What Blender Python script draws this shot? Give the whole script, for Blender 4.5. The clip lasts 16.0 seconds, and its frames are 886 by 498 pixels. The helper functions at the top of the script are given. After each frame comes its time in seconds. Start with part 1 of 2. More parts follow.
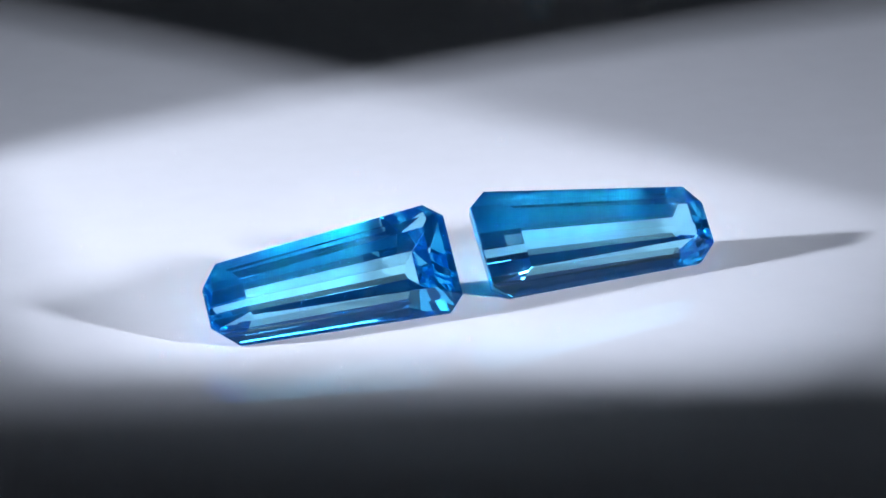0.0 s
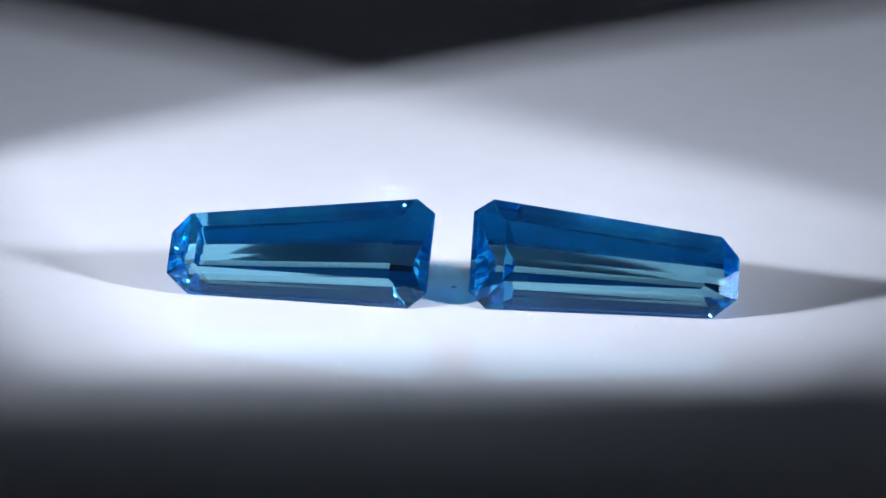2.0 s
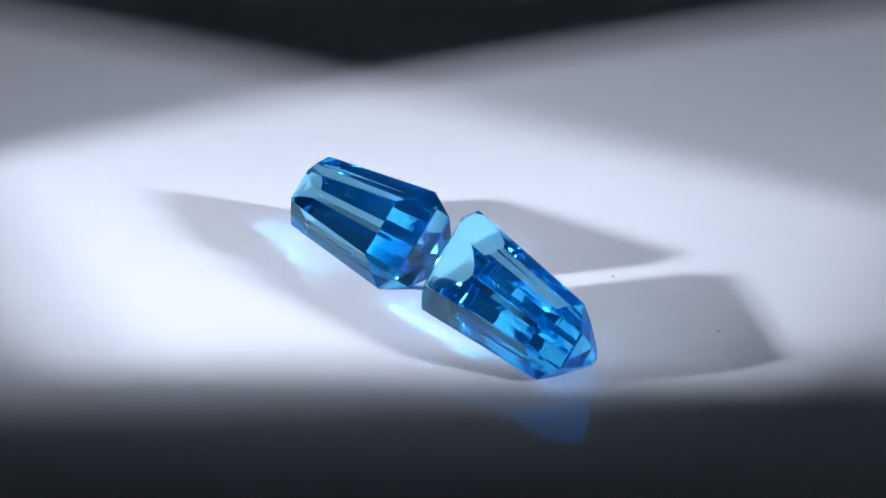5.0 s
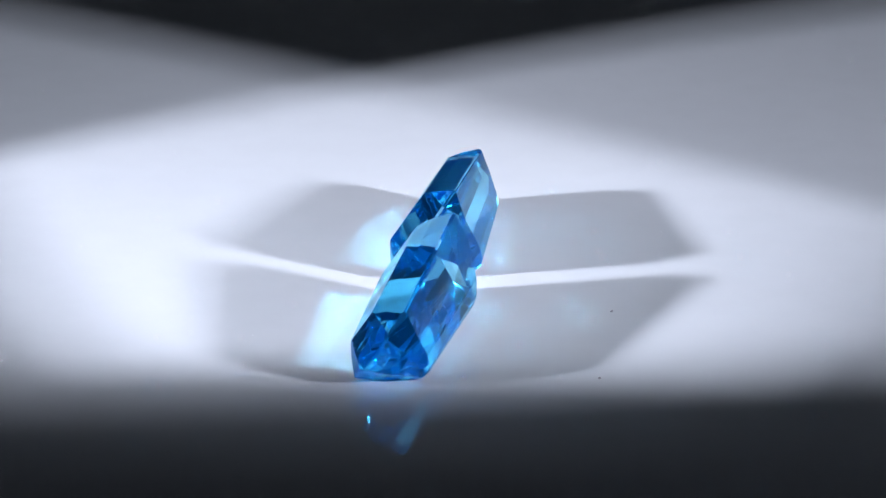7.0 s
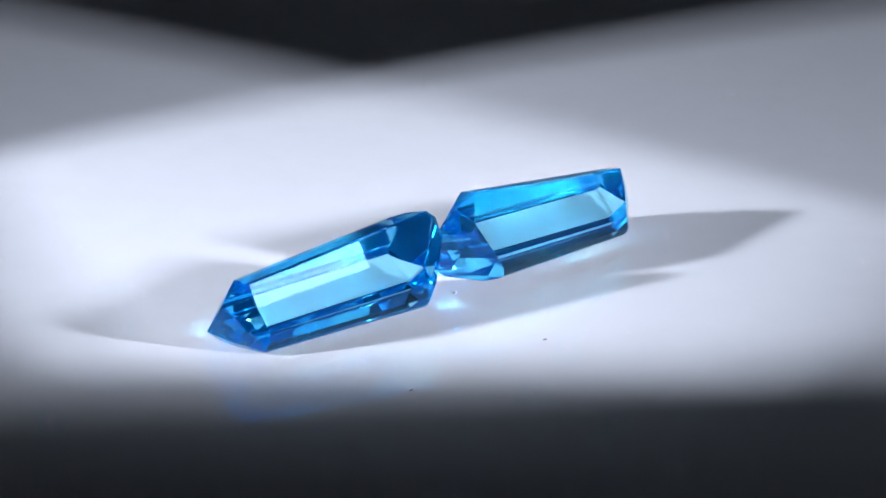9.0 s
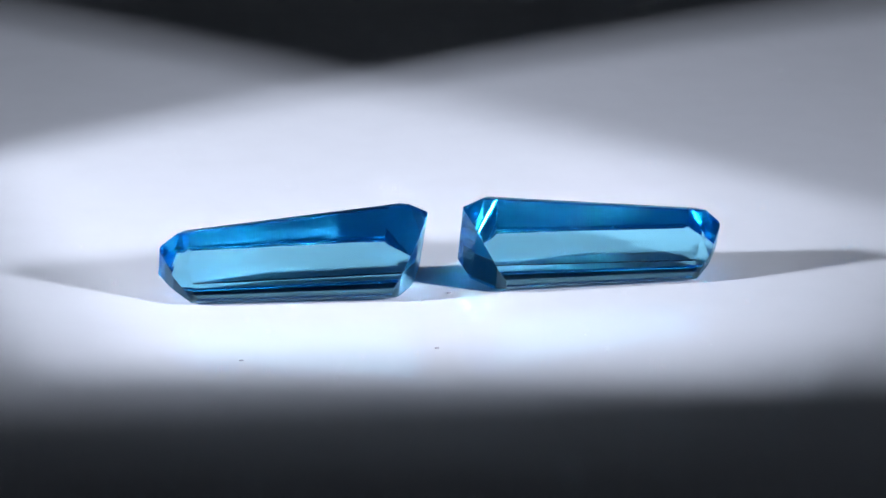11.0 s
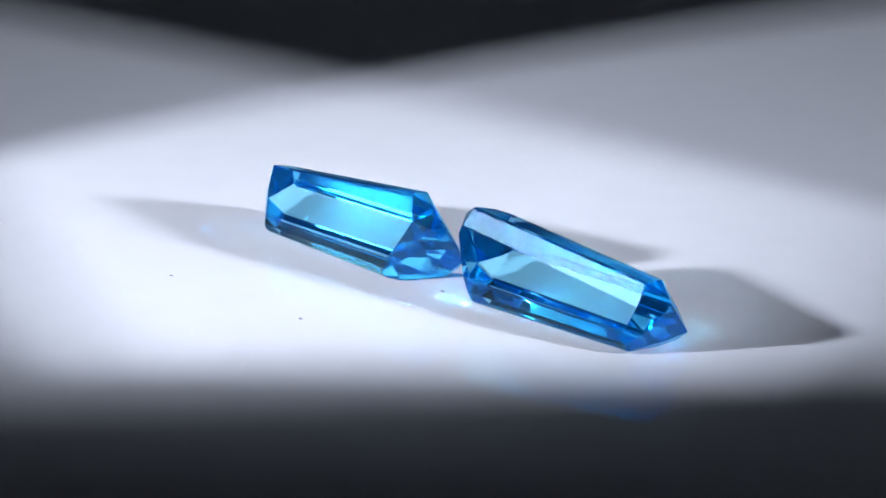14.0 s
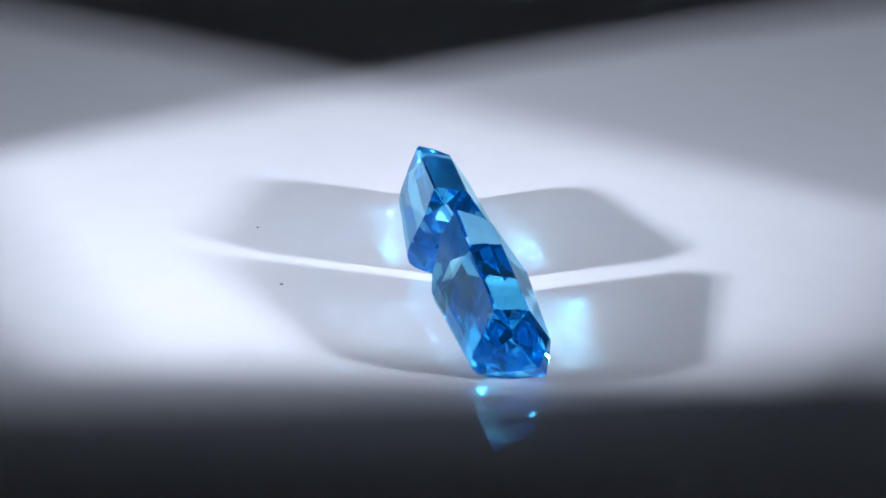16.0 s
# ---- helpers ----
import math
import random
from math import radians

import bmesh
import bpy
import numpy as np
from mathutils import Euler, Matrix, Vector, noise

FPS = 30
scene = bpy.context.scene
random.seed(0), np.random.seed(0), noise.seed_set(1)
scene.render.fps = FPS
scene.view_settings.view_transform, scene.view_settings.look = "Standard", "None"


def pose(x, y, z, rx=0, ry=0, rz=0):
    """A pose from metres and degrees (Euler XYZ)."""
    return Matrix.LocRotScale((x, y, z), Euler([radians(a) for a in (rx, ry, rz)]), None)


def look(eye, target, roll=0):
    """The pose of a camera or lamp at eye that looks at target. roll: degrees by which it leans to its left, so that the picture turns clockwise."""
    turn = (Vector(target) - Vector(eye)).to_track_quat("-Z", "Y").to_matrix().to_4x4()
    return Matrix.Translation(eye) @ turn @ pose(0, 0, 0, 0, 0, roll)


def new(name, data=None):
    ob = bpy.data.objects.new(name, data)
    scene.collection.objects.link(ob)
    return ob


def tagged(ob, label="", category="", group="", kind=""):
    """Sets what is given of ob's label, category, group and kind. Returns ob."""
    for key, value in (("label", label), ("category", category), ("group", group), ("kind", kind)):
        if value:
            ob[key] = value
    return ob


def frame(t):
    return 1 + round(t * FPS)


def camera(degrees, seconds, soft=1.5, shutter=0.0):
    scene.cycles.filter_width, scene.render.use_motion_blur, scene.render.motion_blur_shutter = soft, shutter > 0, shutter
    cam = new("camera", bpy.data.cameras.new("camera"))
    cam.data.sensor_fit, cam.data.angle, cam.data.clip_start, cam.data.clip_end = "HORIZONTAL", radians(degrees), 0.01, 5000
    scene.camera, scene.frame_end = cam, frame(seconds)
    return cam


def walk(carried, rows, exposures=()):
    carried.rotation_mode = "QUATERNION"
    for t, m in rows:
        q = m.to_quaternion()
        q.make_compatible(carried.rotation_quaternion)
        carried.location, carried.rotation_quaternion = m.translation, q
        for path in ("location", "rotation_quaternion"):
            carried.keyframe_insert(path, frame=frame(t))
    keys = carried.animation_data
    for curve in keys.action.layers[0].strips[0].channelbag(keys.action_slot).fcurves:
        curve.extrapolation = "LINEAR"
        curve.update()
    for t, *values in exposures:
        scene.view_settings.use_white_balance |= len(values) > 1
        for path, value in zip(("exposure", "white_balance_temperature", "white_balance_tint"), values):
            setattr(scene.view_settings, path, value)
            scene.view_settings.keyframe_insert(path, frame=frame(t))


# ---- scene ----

import itertools

# One unit of the plan, in metres: a stone is 482 units (18.5 mm) long.
U = 3.84e-5
OMEGA, PHASE = 18.169, 1.438      # turntable: degrees a second clockwise from above, and the time of zero turn


def at(x, y, z=0.0):
    return Vector((x * U, y * U, z * U))


# ---- camera, standing still ----
cam = camera(15.374, 16.0, soft=1.5)
CAM = Matrix.Translation(at(0, -5638.5, 1946.9)) @ pose(0, 0, 0, 90 - 18.332, 0, 0.135) @ pose(0, 0, 0, 0, 0, 0.293)
walk(cam, [(0.0, CAM), (16.0, CAM)], exposures=[(0.0, 0.0), (16.0, 0.0)])

# Light finds its way through the stones in many bounces.
scene.cycles.max_bounces, scene.cycles.transmission_bounces, scene.cycles.glossy_bounces = 24, 24, 12
scene.cycles.use_guiding, scene.cycles.use_surface_guiding = True, True
scene.cycles.sample_clamp_indirect, scene.cycles.blur_glossy = 0.0, 0.0

# ---- world: a dark studio ----
world = bpy.data.worlds.new("studio_dark")
scene.world = world
world.use_nodes = True
world.node_tree.nodes["Background"].inputs[0].default_value = (0.70, 0.83, 1.0, 1)
world.node_tree.nodes["Background"].inputs[1].default_value = 0.03

# ---- the two lamps: place, aim, beam ----
LAMP_A = (-6146, -2116, 2404)
LAMP_B = (5792, -2951, 2404)
AIM_A = (1430, 711, 0)
AIM_B = (-1675, 632, 0)
BEAM = 10.0            # half angle of the beam, degrees
FRONT_A, FRONT_B = -392, -396  # the masks keep the light off everything in front of this line
FRONT_SLOPE = 0.03
NEAR_A, NEAR_B = 720, 450     # and off everything nearer to the lamp than this, along its beam
POWER_A, POWER_B = 2.0, 1.72
SIZE_A, SIZE_B = (480, 320), (440, 740)  # width and height of the light panels
LIGHT = (0.77, 0.835, 1.0)
BACK_W, BACK_H = 3000, 700     # lamp back; the height also serves the added, glowing spill panel


# ---- materials ----
TOPAZ_IOR = 1.556     # of the blue stones


def material(name, color, rough=0.5, metal=0.0, ior=1.5, bump=0.0, scale=400.0, vary=0.0):
    m = bpy.data.materials.new(name)
    m.use_nodes = True
    nt = m.node_tree
    b = nt.nodes["Principled BSDF"]
    b.inputs["Base Color"].default_value = (*color, 1)
    b.inputs["Roughness"].default_value = rough
    b.inputs["Metallic"].default_value = metal
    b.inputs["IOR"].default_value = ior
    if bump or vary:
        co = nt.nodes.new("ShaderNodeTexCoord")
        n1 = nt.nodes.new("ShaderNodeTexNoise")
        n1.inputs["Scale"].default_value = scale
        n1.inputs["Detail"].default_value = 6
        nt.links.new(co.outputs["Object"], n1.inputs["Vector"])
        if vary:
            ramp = nt.nodes.new("ShaderNodeValToRGB")
            lo = [c * (1 - vary) for c in color]
            ramp.color_ramp.elements[0].color = (*lo, 1)
            ramp.color_ramp.elements[0].position = 0.3
            ramp.color_ramp.elements[1].color = (*color, 1)
            ramp.color_ramp.elements[1].position = 0.6
            nt.links.new(n1.outputs["Fac"], ramp.inputs["Fac"])
            nt.links.new(ramp.outputs["Color"], b.inputs["Base Color"])
        if bump:
            bp = nt.nodes.new("ShaderNodeBump")
            bp.inputs["Strength"].default_value = bump
            bp.inputs["Distance"].default_value = 0.0001
            nt.links.new(n1.outputs["Fac"], bp.inputs["Height"])
            nt.links.new(bp.outputs["Normal"], b.inputs["Normal"])
    return m


def gem_material():
    m = bpy.data.materials.new("blue_topaz")
    m.use_nodes = True
    nt = m.node_tree
    nt.nodes.clear()
    out = nt.nodes.new("ShaderNodeOutputMaterial")
    g = nt.nodes.new("ShaderNodeBsdfGlass")
    g.inputs["Color"].default_value = (0.565, 0.91, 1.0, 1)
    g.inputs["Roughness"].default_value = 0.0
    g.inputs["IOR"].default_value = TOPAZ_IOR
    # Blue translucent share, added to stand in for lamp light inside the stone.
    inner_glow = nt.nodes.new("ShaderNodeBsdfTranslucent")
    inner_glow.inputs["Color"].default_value = (0.0, 0.34, 1.0, 1)
    mix = nt.nodes.new("ShaderNodeMixShader")
    mix.inputs[0].default_value = 0.03
    nt.links.new(g.outputs[0], mix.inputs[1])
    nt.links.new(inner_glow.outputs[0], mix.inputs[2])
    nt.links.new(mix.outputs[0], out.inputs[0])
    return m


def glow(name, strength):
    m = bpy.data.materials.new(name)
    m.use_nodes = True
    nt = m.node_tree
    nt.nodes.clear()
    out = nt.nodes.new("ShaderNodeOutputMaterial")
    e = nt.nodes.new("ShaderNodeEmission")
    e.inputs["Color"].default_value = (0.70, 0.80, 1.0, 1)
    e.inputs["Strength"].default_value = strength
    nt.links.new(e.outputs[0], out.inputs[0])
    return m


ACRYLIC = material("white_acrylic", (0.80, 0.80, 0.82), 0.012, ior=1.55, vary=0.02, scale=300)
BLACK = material("black_cloth", (0.012, 0.012, 0.014), 0.9, bump=0.3, scale=1500, vary=0.3)
TABLE = material("dark_table_top", (0.02, 0.02, 0.022), 0.6, bump=0.2, scale=300, vary=0.3)
CARD = material("black_card", (0.015, 0.015, 0.016), 0.85, bump=0.2, scale=900, vary=0.2)
METAL = material("black_lamp_metal", (0.03, 0.03, 0.032), 0.45, 0.6, bump=0.1, scale=800, vary=0.2)
TOPAZ = gem_material()
SPILL = glow("spill_glow", 13.0)
LED = glow("led_glow", 120.0)
DUST = material("grey_dust", (0.36, 0.34, 0.36), 0.9, vary=0.4, scale=9000)
LINT = material("white_lint", (0.8, 0.8, 0.82), 0.9, vary=0.1, scale=9000)


# ---- mesh helpers ----
def mesh_from(bm, name, mat):
    me = bpy.data.meshes.new(name)
    bm.to_mesh(me)
    bm.free()
    me.materials.append(mat)
    return me


def part(name, bm, mat, parent, label=""):
    ob = new(name, mesh_from(bm, name, mat))
    ob.parent = parent
    return tagged(ob, label=label)


def box(bm, x0, x1, y0, y1, z0, z1, bevel=0.0):
    r = bmesh.ops.create_cube(bm, size=1)
    for v in r["verts"]:
        v.co = Vector(((x0 + x1) / 2 + v.co.x * (x1 - x0), (y0 + y1) / 2 + v.co.y * (y1 - y0), (z0 + z1) / 2 + v.co.z * (z1 - z0))) * U
    if bevel:
        edges = list({e for v in r["verts"] for e in v.link_edges})
        bmesh.ops.bevel(bm, geom=edges, offset=bevel * U, segments=2, affect="EDGES", profile=0.5)
    return bm


def rod(bm, a, b, radius, segments=20):
    a, b = Vector(a) * U, Vector(b) * U
    m = Matrix.Translation((a + b) / 2) @ (b - a).to_track_quat("Z", "Y").to_matrix().to_4x4()
    bmesh.ops.create_cone(bm, cap_ends=True, segments=segments, radius1=radius * U, radius2=radius * U, depth=(b - a).length, matrix=m)
    return bm


# ---- the studio ----
R_DISC = 2650
DROP = -420           # the dark table under the turntable


def slab(name, mat, x0, x1, y0, y1, z0, z1, label, category):
    ob = new(name, mesh_from(box(bmesh.new(), x0, x1, y0, y1, z0, z1), name, mat))
    return tagged(ob, label=label, category=category, kind="structure")


W = 22000
slab("floor", TABLE, -W, W, -W, W, DROP - 400, DROP, "dark matt table top under the turntable", "table top")
slab("wall_north", BLACK, -W, W, W, W + 400, DROP, 16000, "black cloth backdrop behind the stones", "backdrop")
slab("wall_south", BLACK, -W, W, -W - 400, -W, DROP, 16000, "black cloth behind the lens", "wall")
slab("wall_west", BLACK, -W - 400, -W, -W, W, DROP, 16000, "black cloth side of the studio", "wall")
slab("wall_east", BLACK, W, W + 400, -W, W, DROP, 16000, "black cloth side of the studio", "wall")


# ---- turntable ----
def turntable():
    root = tagged(new("turntable"), "round glossy white acrylic turntable, slowly turning", "turntable")
    bm = bmesh.new()
    bmesh.ops.create_cone(bm, cap_ends=True, segments=180, radius1=R_DISC * U, radius2=R_DISC * U, depth=120 * U, matrix=Matrix.Translation(at(0, 0, -60)))
    part("disc", bm, ACRYLIC, root)
    bm = bmesh.new()
    bmesh.ops.create_cone(bm, cap_ends=True, segments=96, radius1=2400 * U, radius2=2300 * U, depth=300 * U, matrix=Matrix.Translation(at(0, 0, DROP / 2 - 60)))
    part("drive_base", bm, METAL, root, "black motor base of the turntable")
    return root


# ---- the stones ----
# Side lines of the tapered octagon, in the plane of the girdle: u from the narrow end, h from the lower long side.
L_GEM, H_N, H_W = 480.1, 146.6, 208.1
S1_DEPTH = 1 / 0.673       # slope of the first pavilion step, on which the stone lies
S1_UPPER = 1.499           # slope of the same step on the other long side


def solid_of(planes, inside):
    """The convex solid within planes (three points each): all corners where three planes meet, then each facet's outline."""
    ns, ds = [], []
    for p, q, r in planes:
        p, q, r = (np.array(v, float) for v in (p, q, r))
        n = np.cross(q - p, r - p)
        n /= np.linalg.norm(n)
        d = n @ p
        if n @ np.array(inside) > d:
            n, d = -n, -d
        ns.append(n), ds.append(d)
    ns, ds = np.array(ns), np.array(ds)
    corners = []
    for i, j in itertools.combinations(range(len(ns)), 2):
        for k in range(j + 1, len(ns)):
            m = ns[[i, j, k]]
            if abs(np.linalg.det(m)) < 1e-5:
                continue
            v = np.linalg.solve(m, ds[[i, j, k]])
            if (ns @ v <= ds + 1e-5).all() and not any(np.linalg.norm(v - w) < 1e-2 for w in corners):
                corners.append(v)
    bm = bmesh.new()
    made = [bm.verts.new(v) for v in corners]
    for n, d in zip(ns, ds):
        on = [i for i, v in enumerate(corners) if abs(n @ v - d) < 5e-3]
        if len(on) < 3:
            continue
        c = sum(corners[i] for i in on) / len(on)
        e = corners[on[0]] - c
        e /= np.linalg.norm(e)
        f = np.cross(n, e)
        on.sort(key=lambda i: math.atan2((corners[i] - c) @ f, (corners[i] - c) @ e))
        try:
            bm.faces.new([made[i] for i in on])
        except ValueError:
            pass
    return bm


def gem_solid():
    top = lambda u: H_N + (H_W - H_N) * u / L_GEM
    mid = (L_GEM / 2, top(L_GEM / 2) / 2, 30)
    # crown: how far in each of the two steps ends, side by side, and how high
    crown = {"low": (21.6, 41.3), "long": (24.1, 46.3), "narrow": (33.4, 58.8), "wide": (35.9, 63.7), "corner": (27.2, 49.3)}
    crown_rise = (-23.8, -40.4)
    # pavilion: share of the half width where each step ends, and its slope against the girdle plane
    share = (0.309, 0.665, 0.86, 1.0)
    slope = (S1_DEPTH, math.tan(radians(55.1)), math.tan(radians(42.3)), math.tan(radians(19.7)))

    def steps(half):
        deep, last, out = 5.0, 0.0, []
        for f, k in zip(share, slope):
            deep += (f - last) * half * k
            last = f
            out.append(deep)
        return out

    dep_n, dep_w = steps(H_N / 2), steps(H_W / 2)
    pav_n = {"long": [f * H_N / 2 for f in share], "end": (14.9, 34.0, 42.5, 49.9), "corner": (22.4, 40.7, 49.8, 60.0)}
    pav_w = {"long": [f * H_W / 2 for f in share], "end": (21.0, 57.1, 75.5, 94.0), "corner": (13.9, 32.8, 43.0, 53.1)}
    girdle = 5
    sides = [
        ("long", (0, 0), (L_GEM, 0)), ("long", (L_GEM, top(L_GEM)), (0, top(0))),
        ("narrow", (0, top(0)), (0, 0)), ("wide", (L_GEM, 0), (L_GEM, top(L_GEM))),
        ("corner_n", (0, 32.1), (38.7, 0)), ("corner_n", (29.3, top(29.3)), (0, top(0) - 31.2)),
        ("corner_w", (L_GEM - 31.7, 0), (L_GEM, 30.4)), ("corner_w", (L_GEM, H_W - 29.1), (L_GEM - 34.9, top(L_GEM - 34.9))),
    ]
    cuts = []
    for kind, a, b in sides:
        a, b = Vector(a), Vector(b)
        d = (b - a).normalized()
        n = Vector((-d.y, d.x))                     # inwards
        if (Vector(mid[:2]) - a).dot(n) < 0:
            n = -n
        P = lambda base, inset, z: (*(base + n * inset), z)
        cuts.append((P(a, 0, 0), P(b, 0, 0), P(a, 0, 10)))
        ck = kind.split("_")[0]
        (c1, c2), (z1, z2) = crown["low" if kind == "long" and a.x < b.x else ck], crown_rise
        cuts.append((P(a, 0, 0), P(b, 0, 0), P(a, c1, z1)))
        cuts.append((P(a, c1, z1), P(b, c1, z1), P(a, c2, z2)))
        if kind == "long":
            flip = a.x > b.x
            ia, ib = (pav_w["long"], pav_n["long"]) if flip else (pav_n["long"], pav_w["long"])
            da, db = (dep_w, dep_n) if flip else (dep_n, dep_w)
        else:
            wide = kind.endswith("w") or kind == "wide"
            key = "corner" if ck == "corner" else "end"
            ia = ib = (pav_w if wide else pav_n)[key]
            da = db = dep_w if wide else dep_n
        A = [(0, girdle)] + list(zip(ia, da))
        B = [(0, girdle)] + list(zip(ib, db))
        if kind == "long" and a.x > b.x:
            A = A[:1] + [(i, d0 + A[1][0] * (S1_UPPER - S1_DEPTH)) for i, d0 in A[1:]]
            B = B[:1] + [(i, d0 + B[1][0] * (S1_UPPER - S1_DEPTH)) for i, d0 in B[1:]]
        for k in range(len(share)):
            cuts.append((P(a, *A[k]), P(b, *B[k]), P(a, *A[k + 1])))
    cuts.append(((0, 0, crown_rise[1]), (1, 0, crown_rise[1]), (0, 1, crown_rise[1])))
    return solid_of(cuts, mid)


def gemstone(mirror):
    """A stone in its own space: u along x, standing on its lowest pavilion facet, the table towards -y."""
    bm = gem_solid()
    lean = math.atan(1 / S1_DEPTH)
    c, s = math.cos(lean), math.sin(lean)
    for v in bm.verts:
        u, h, d = v.co
        v.co = Vector((-u if mirror else u, h * s + d * c, h * c - d * s)) * U
    low = min(v.co.z for v in bm.verts)
    for v in bm.verts:
        v.co.z -= low - 0.2 * U
    # (u, h, d) is a left-handed frame unless mirrored
    if not mirror:
        bmesh.ops.reverse_faces(bm, faces=list(bm.faces))
    # facet edges are worn by a hair's breadth
    bmesh.ops.remove_doubles(bm, verts=list(bm.verts), dist=0.05 * U)
    bmesh.ops.bevel(bm, geom=list(bm.edges), offset=0.7 * U, segments=1, affect="EDGES", clamp_overlap=True)
    ob = new("gemstone", mesh_from(bm, "gemstone", TOPAZ))
    return tagged(ob, "clear sky-blue tapered step-cut topaz lying on its side on white acrylic", "gemstone", "pair of blue stones")


# ---- lamps with their masks ----
def lamp(eye, aim, power, side, size):
    eye, aim = Vector(eye), Vector(aim)
    root = tagged(new("studio_lamp"), "black studio lamp head with four light panels on a stand", "lamp", "studio lamps")
    m = look(eye * U, aim * U)
    root.matrix_world = m
    hw, hh = size[0] / 2, size[1] / 2
    bm = bmesh.new()
    t = 30
    box(bm, -BACK_W / 2 - t, BACK_W / 2 + t, -BACK_H / 2 - t, BACK_H / 2 + t, 40, 320, 8)
    for x0, x1, y0, y1 in ((-hw - t, -hw, -hh - t, hh + t), (hw, hw + t, -hh - t, hh + t), (-hw, hw, hh, hh + t), (-hw, hw, -hh - t, -hh)):
        box(bm, x0, x1, y0, y1, -60, 40)
    part("housing", bm, METAL, root)
    # Added glowing panel: spills dim light past the mask onto the disc's front.
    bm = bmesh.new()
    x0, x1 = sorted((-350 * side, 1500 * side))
    box(bm, x0, x1, -BACK_H / 2, BACK_H / 2, 26, 38)
    part("spill_panel", bm, SPILL, root, "added panel behind the lamp, glowing dimly to spill light past the mask")
    for x in (-1050, -800, 800, 1050):
        bm = bmesh.new()
        box(bm, x - 45, x + 45, -45, 45, 10, 24)
        part("led_panel", bm, LED, root, "small square light panel")
    bm = bmesh.new()
    box(bm, -14, 14, -hh, hh, -12, -6)
    box(bm, -hw, -14, -12, 12, -12, -6)
    box(bm, 14, hw, -12, 12, -12, -6)
    part("grid", bm, METAL, root, "cross bars between the light panels")
    light = bpy.data.lights.new("lamp_light", "AREA")
    light.shape, light.size, light.size_y = "RECTANGLE", size[0] * U, size[1] * U
    light.energy, light.color = power, LIGHT
    ob = new("lamp_light", light)
    ob.parent = root
    # stand
    inv = m.inverted()
    bm = bmesh.new()
    foot = Vector((eye.x, eye.y, DROP)) + (eye - aim).normalized() * 200
    foot.z = DROP
    head = eye + (eye - aim).normalized() * 180
    foot.x, foot.y = head.x, head.y
    rod(bm, foot, head - Vector((0, 0, 100)), 36)
    bm.transform(inv)
    part("pole", bm, METAL, root)
    bm = bmesh.new()
    rod(bm, foot, foot + Vector((0, 0, 60)), 420, 48)
    bm.transform(inv)
    part("base", bm, METAL, root)
    return root


def mask(eye, aim, front, near):
    """A black card with a round opening, cut straight below, that shapes the lamp's beam."""
    eye, aim = Vector(eye), Vector(aim)
    way = (aim - eye).normalized()
    dist = 0.53 * (aim - eye).length
    m = look((eye + way * dist) * U, aim * U)
    inv = m.inverted()
    radius = dist * math.tan(radians(BEAM))
    # planes through the lamp and the front line of the light on the disc
    def lower_edge(point, line):
        n = (point - eye).cross(line).normalized()
        if n.y < 0:
            n = -n
        n_l = m.to_3x3().inverted() @ n
        return n_l, n_l.dot(inv @ (eye * U) / U)

    flat = Vector((way.x, way.y, 0)).normalized()
    edges = (lower_edge(Vector((0, front, 0)), Vector((1, FRONT_SLOPE, 0))),
             lower_edge(flat * -near, Vector((flat.y, -flat.x, 0))))
    ring = []
    steps = 480
    for i in range(steps):
        a = 2 * math.pi * i / steps
        p = Vector((math.cos(a) * radius, math.sin(a) * radius, 0))
        for n_l, off in edges:
            g = n_l.dot(p) - off
            if g < 0:          # slide up to the straight edge
                p.y += -g / n_l.y
        ring.append(p)
    bm = bmesh.new()
    half = 2500                                     # the card reaches far out, and down to just over the disc
    down = (eye + way * dist).z / math.cos(math.asin(-way.z)) - 40
    layers = []
    for z in (-12, 12):
        inner = [bm.verts.new(Vector((p.x, p.y, z)) * U) for p in ring]
        outer = []
        for i in range(steps):
            a = 2 * math.pi * i / steps
            c, s = math.cos(a), math.sin(a)
            k = min(half / max(abs(c), 1e-6), (half if s > 0 else down) / max(abs(s), 1e-6))
            outer.append(bm.verts.new(Vector((c * k, s * k, z)) * U))
        layers.append((inner, outer))
    for i in range(steps):
        j = (i + 1) % steps
        for inner, outer in layers:
            bm.faces.new((inner[i], inner[j], outer[j], outer[i]))
        bm.faces.new((layers[0][0][i], layers[0][0][j], layers[1][0][j], layers[1][0][i]))
        bm.faces.new((layers[0][1][i], layers[0][1][j], layers[1][1][j], layers[1][1][i]))
    bmesh.ops.recalc_face_normals(bm, faces=list(bm.faces))
    root = tagged(new("mask_card"), "black card with a cut opening in front of a lamp", "card", "lamp masks")
    root.matrix_world = m
    part("panel", bm, CARD, root)
    # a leg at each end of the card, beside the turntable
    for x in (-half + 60, half - 60):
        p = m @ (Vector((x, -down + 200, -40)) * U) / U
        bm = bmesh.new()
        rod(bm, (p.x, p.y, DROP), (p.x, p.y, p.z + 400), 24)
        bm.transform(inv)
        leg = part("leg", bm, METAL, root)
        bm = bmesh.new()
        rod(bm, (p.x, p.y, DROP), (p.x, p.y, DROP + 40), 160, 40)
        bm.transform(inv)
        part("foot", bm, METAL, leg)
    return root


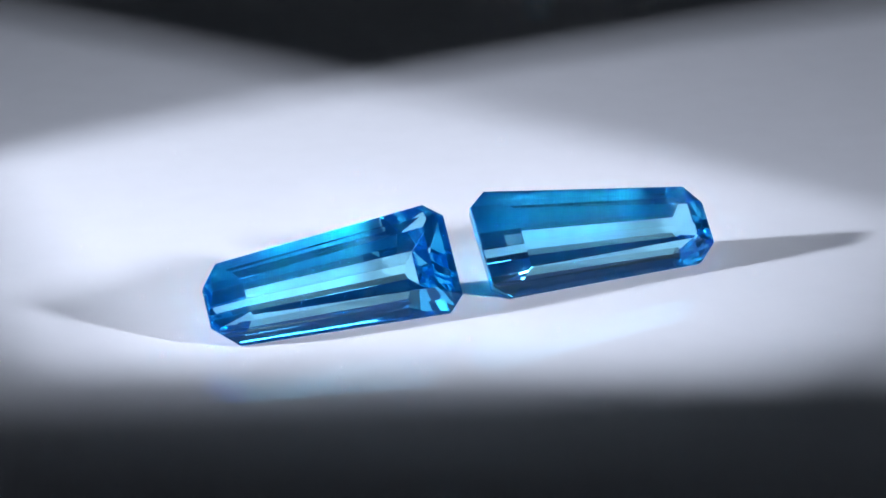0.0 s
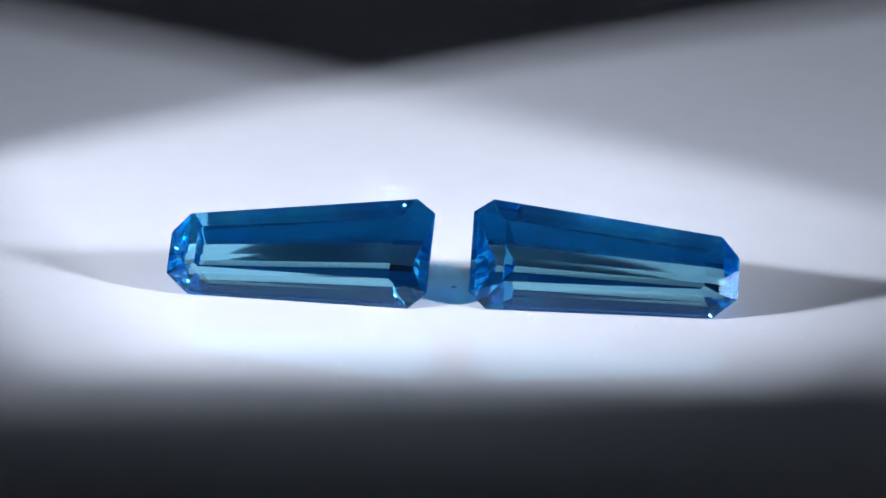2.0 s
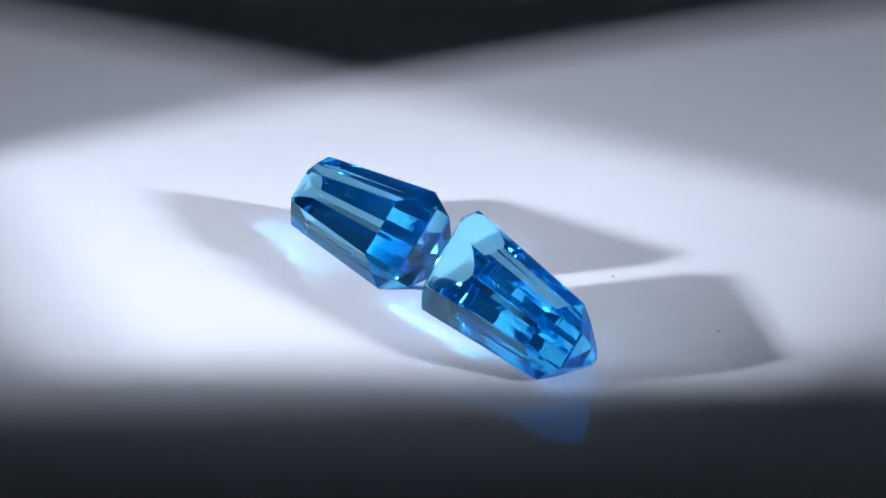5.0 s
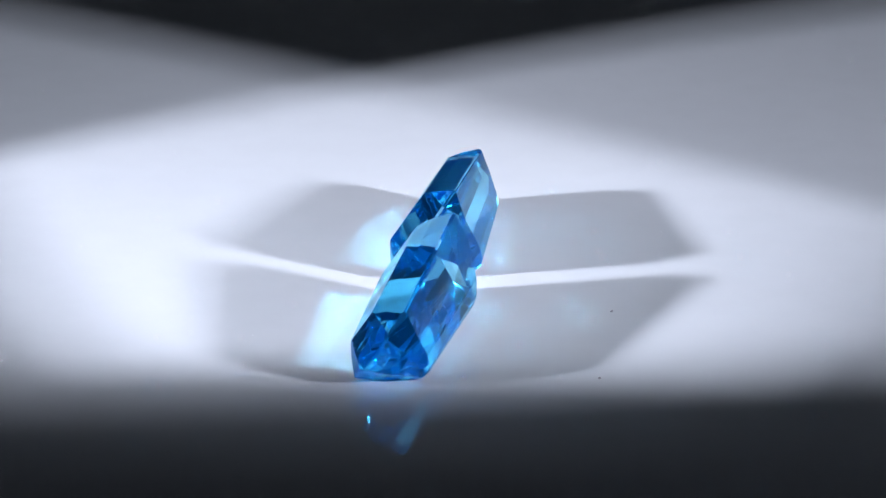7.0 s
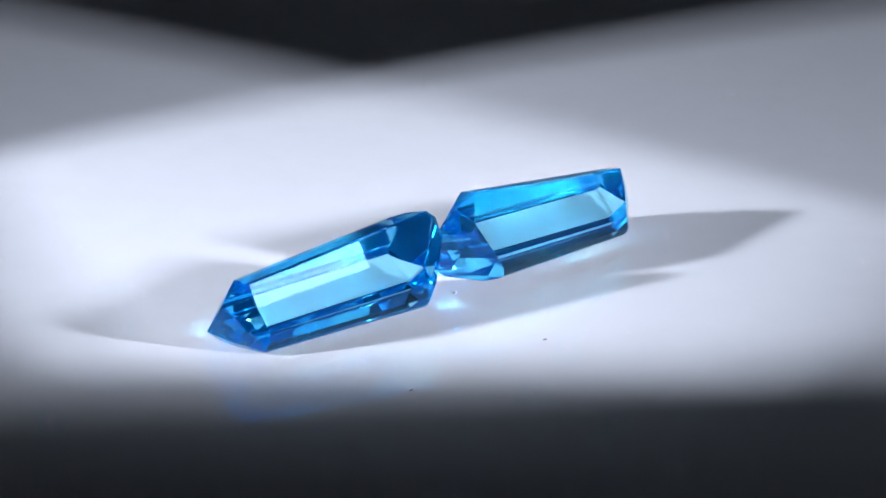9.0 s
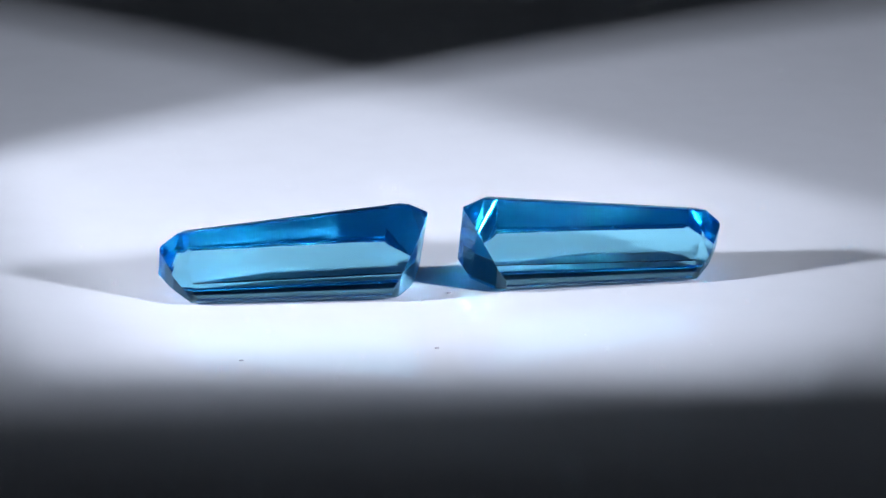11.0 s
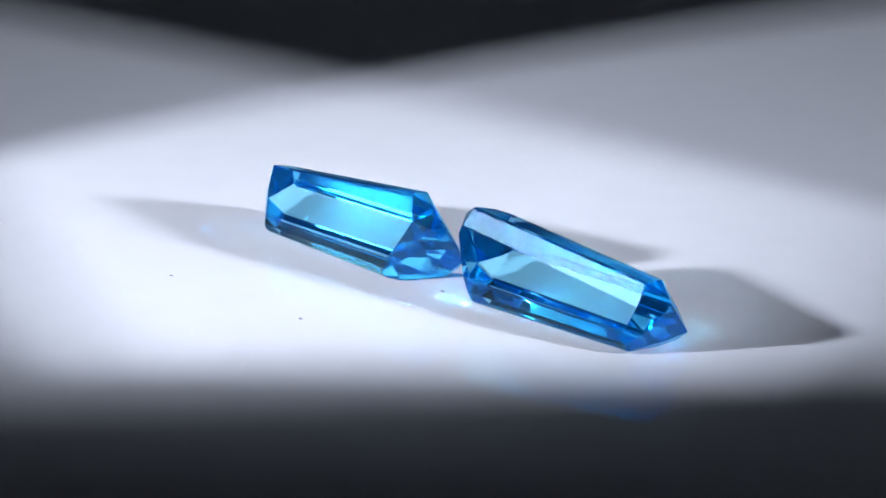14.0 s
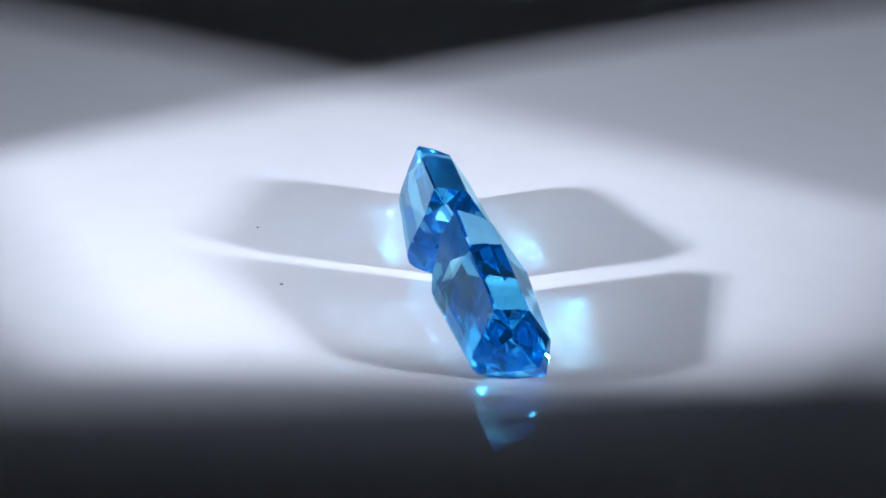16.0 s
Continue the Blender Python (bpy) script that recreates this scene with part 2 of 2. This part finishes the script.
disc = turntable()
GEM_A = gemstone(False)
GEM_B = gemstone(True)
BASE_A = Matrix.Translation(at(-504.95, -118.92)) @ pose(0, 0, 0, 0, 0, -0.09)
BASE_B = Matrix.Translation(at(528.15, -64.97)) @ pose(0, 0, 0, 0, 0, 3.78)
for eye, aim, power, front, near, side, size in ((LAMP_A, AIM_A, POWER_A, FRONT_A, NEAR_A, -1, SIZE_A), (LAMP_B, AIM_B, POWER_B, FRONT_B, NEAR_B, 1, SIZE_B)):
    lamp(eye, aim, power, side, size)
    mask(eye, aim, front, near)


# ---- dust on the disc, flaws in the stones ----
def speck(x, y, size, mat, label, seed):
    """A flat crumb of dust lying on the disc."""
    rnd = random.Random(seed)
    bm = bmesh.new()
    bmesh.ops.create_icosphere(bm, subdivisions=2, radius=size * U)
    for v in bm.verts:
        k = rnd.uniform(0.65, 1.2)
        v.co = Vector((v.co.x * k * 1.6, v.co.y * k, max(v.co.z, -0.4 * size * U) * 0.6))
    low = min(v.co.z for v in bm.verts)
    for v in bm.verts:
        v.co.z -= low
    ob = new("dust_speck", mesh_from(bm, "dust_speck", mat))
    return tagged(ob, label, "dust", "dust on the turntable"), Matrix.Translation(at(x, y)) @ pose(0, 0, 0, 0, 0, rnd.uniform(0, 180))


def flaws(stone, mirror, seed):
    """Small pale inclusions just under the table facet."""
    rnd = random.Random(seed)
    lean = math.atan(1 / S1_DEPTH)
    c, s = math.cos(lean), math.sin(lean)
    for i in range(12):
        u, h, d = rnd.uniform(90, 380), rnd.uniform(55, 125), rnd.uniform(-16, 30)
        p = Vector((-u if mirror else u, h * s + d * c, h * c - d * s + 5 * s)) * U
        bm = bmesh.new()
        bmesh.ops.create_icosphere(bm, subdivisions=1, radius=rnd.uniform(0.4, 0.8) * U)
        for v in bm.verts:
            v.co = Vector((v.co.x * rnd.uniform(1, 2.2), v.co.y, v.co.z)) + p
        part("inclusion", bm, LINT, stone, "tiny pale speck inside the stone" if i == 0 else "")


flaws(GEM_A, False, 3)
flaws(GEM_B, True, 8)
CRUMB, FLECK = "tiny grey crumb of dust on white acrylic", "tiny pale fleck of lint on white acrylic"
SPECKS = []
for i, (x, y, size) in enumerate(((4, 17, 3.4), (55, 305, 3.0), (395, 335, 2.4))):
    SPECKS.append(speck(x, y, size, DUST, CRUMB, 20 + i))
for i, (x, y, size) in enumerate(((-210, 260, 1.2), (310, -290, 1.1), (-420, 330, 1.3))):
    SPECKS.append(speck(x, y, size, LINT, FLECK, 40 + i))


def motions():
    times = [0.5 * i for i in range(33)]
    turn = lambda t: pose(0, 0, 0, 0, 0, -OMEGA * (t - PHASE))
    walk(disc, [(t, turn(t)) for t in times])
    walk(GEM_A, [(t, turn(t) @ BASE_A) for t in times])
    walk(GEM_B, [(t, turn(t) @ BASE_B) for t in times])
    for ob, base in SPECKS:
        walk(ob, [(t, turn(t) @ base) for t in times])


motions()
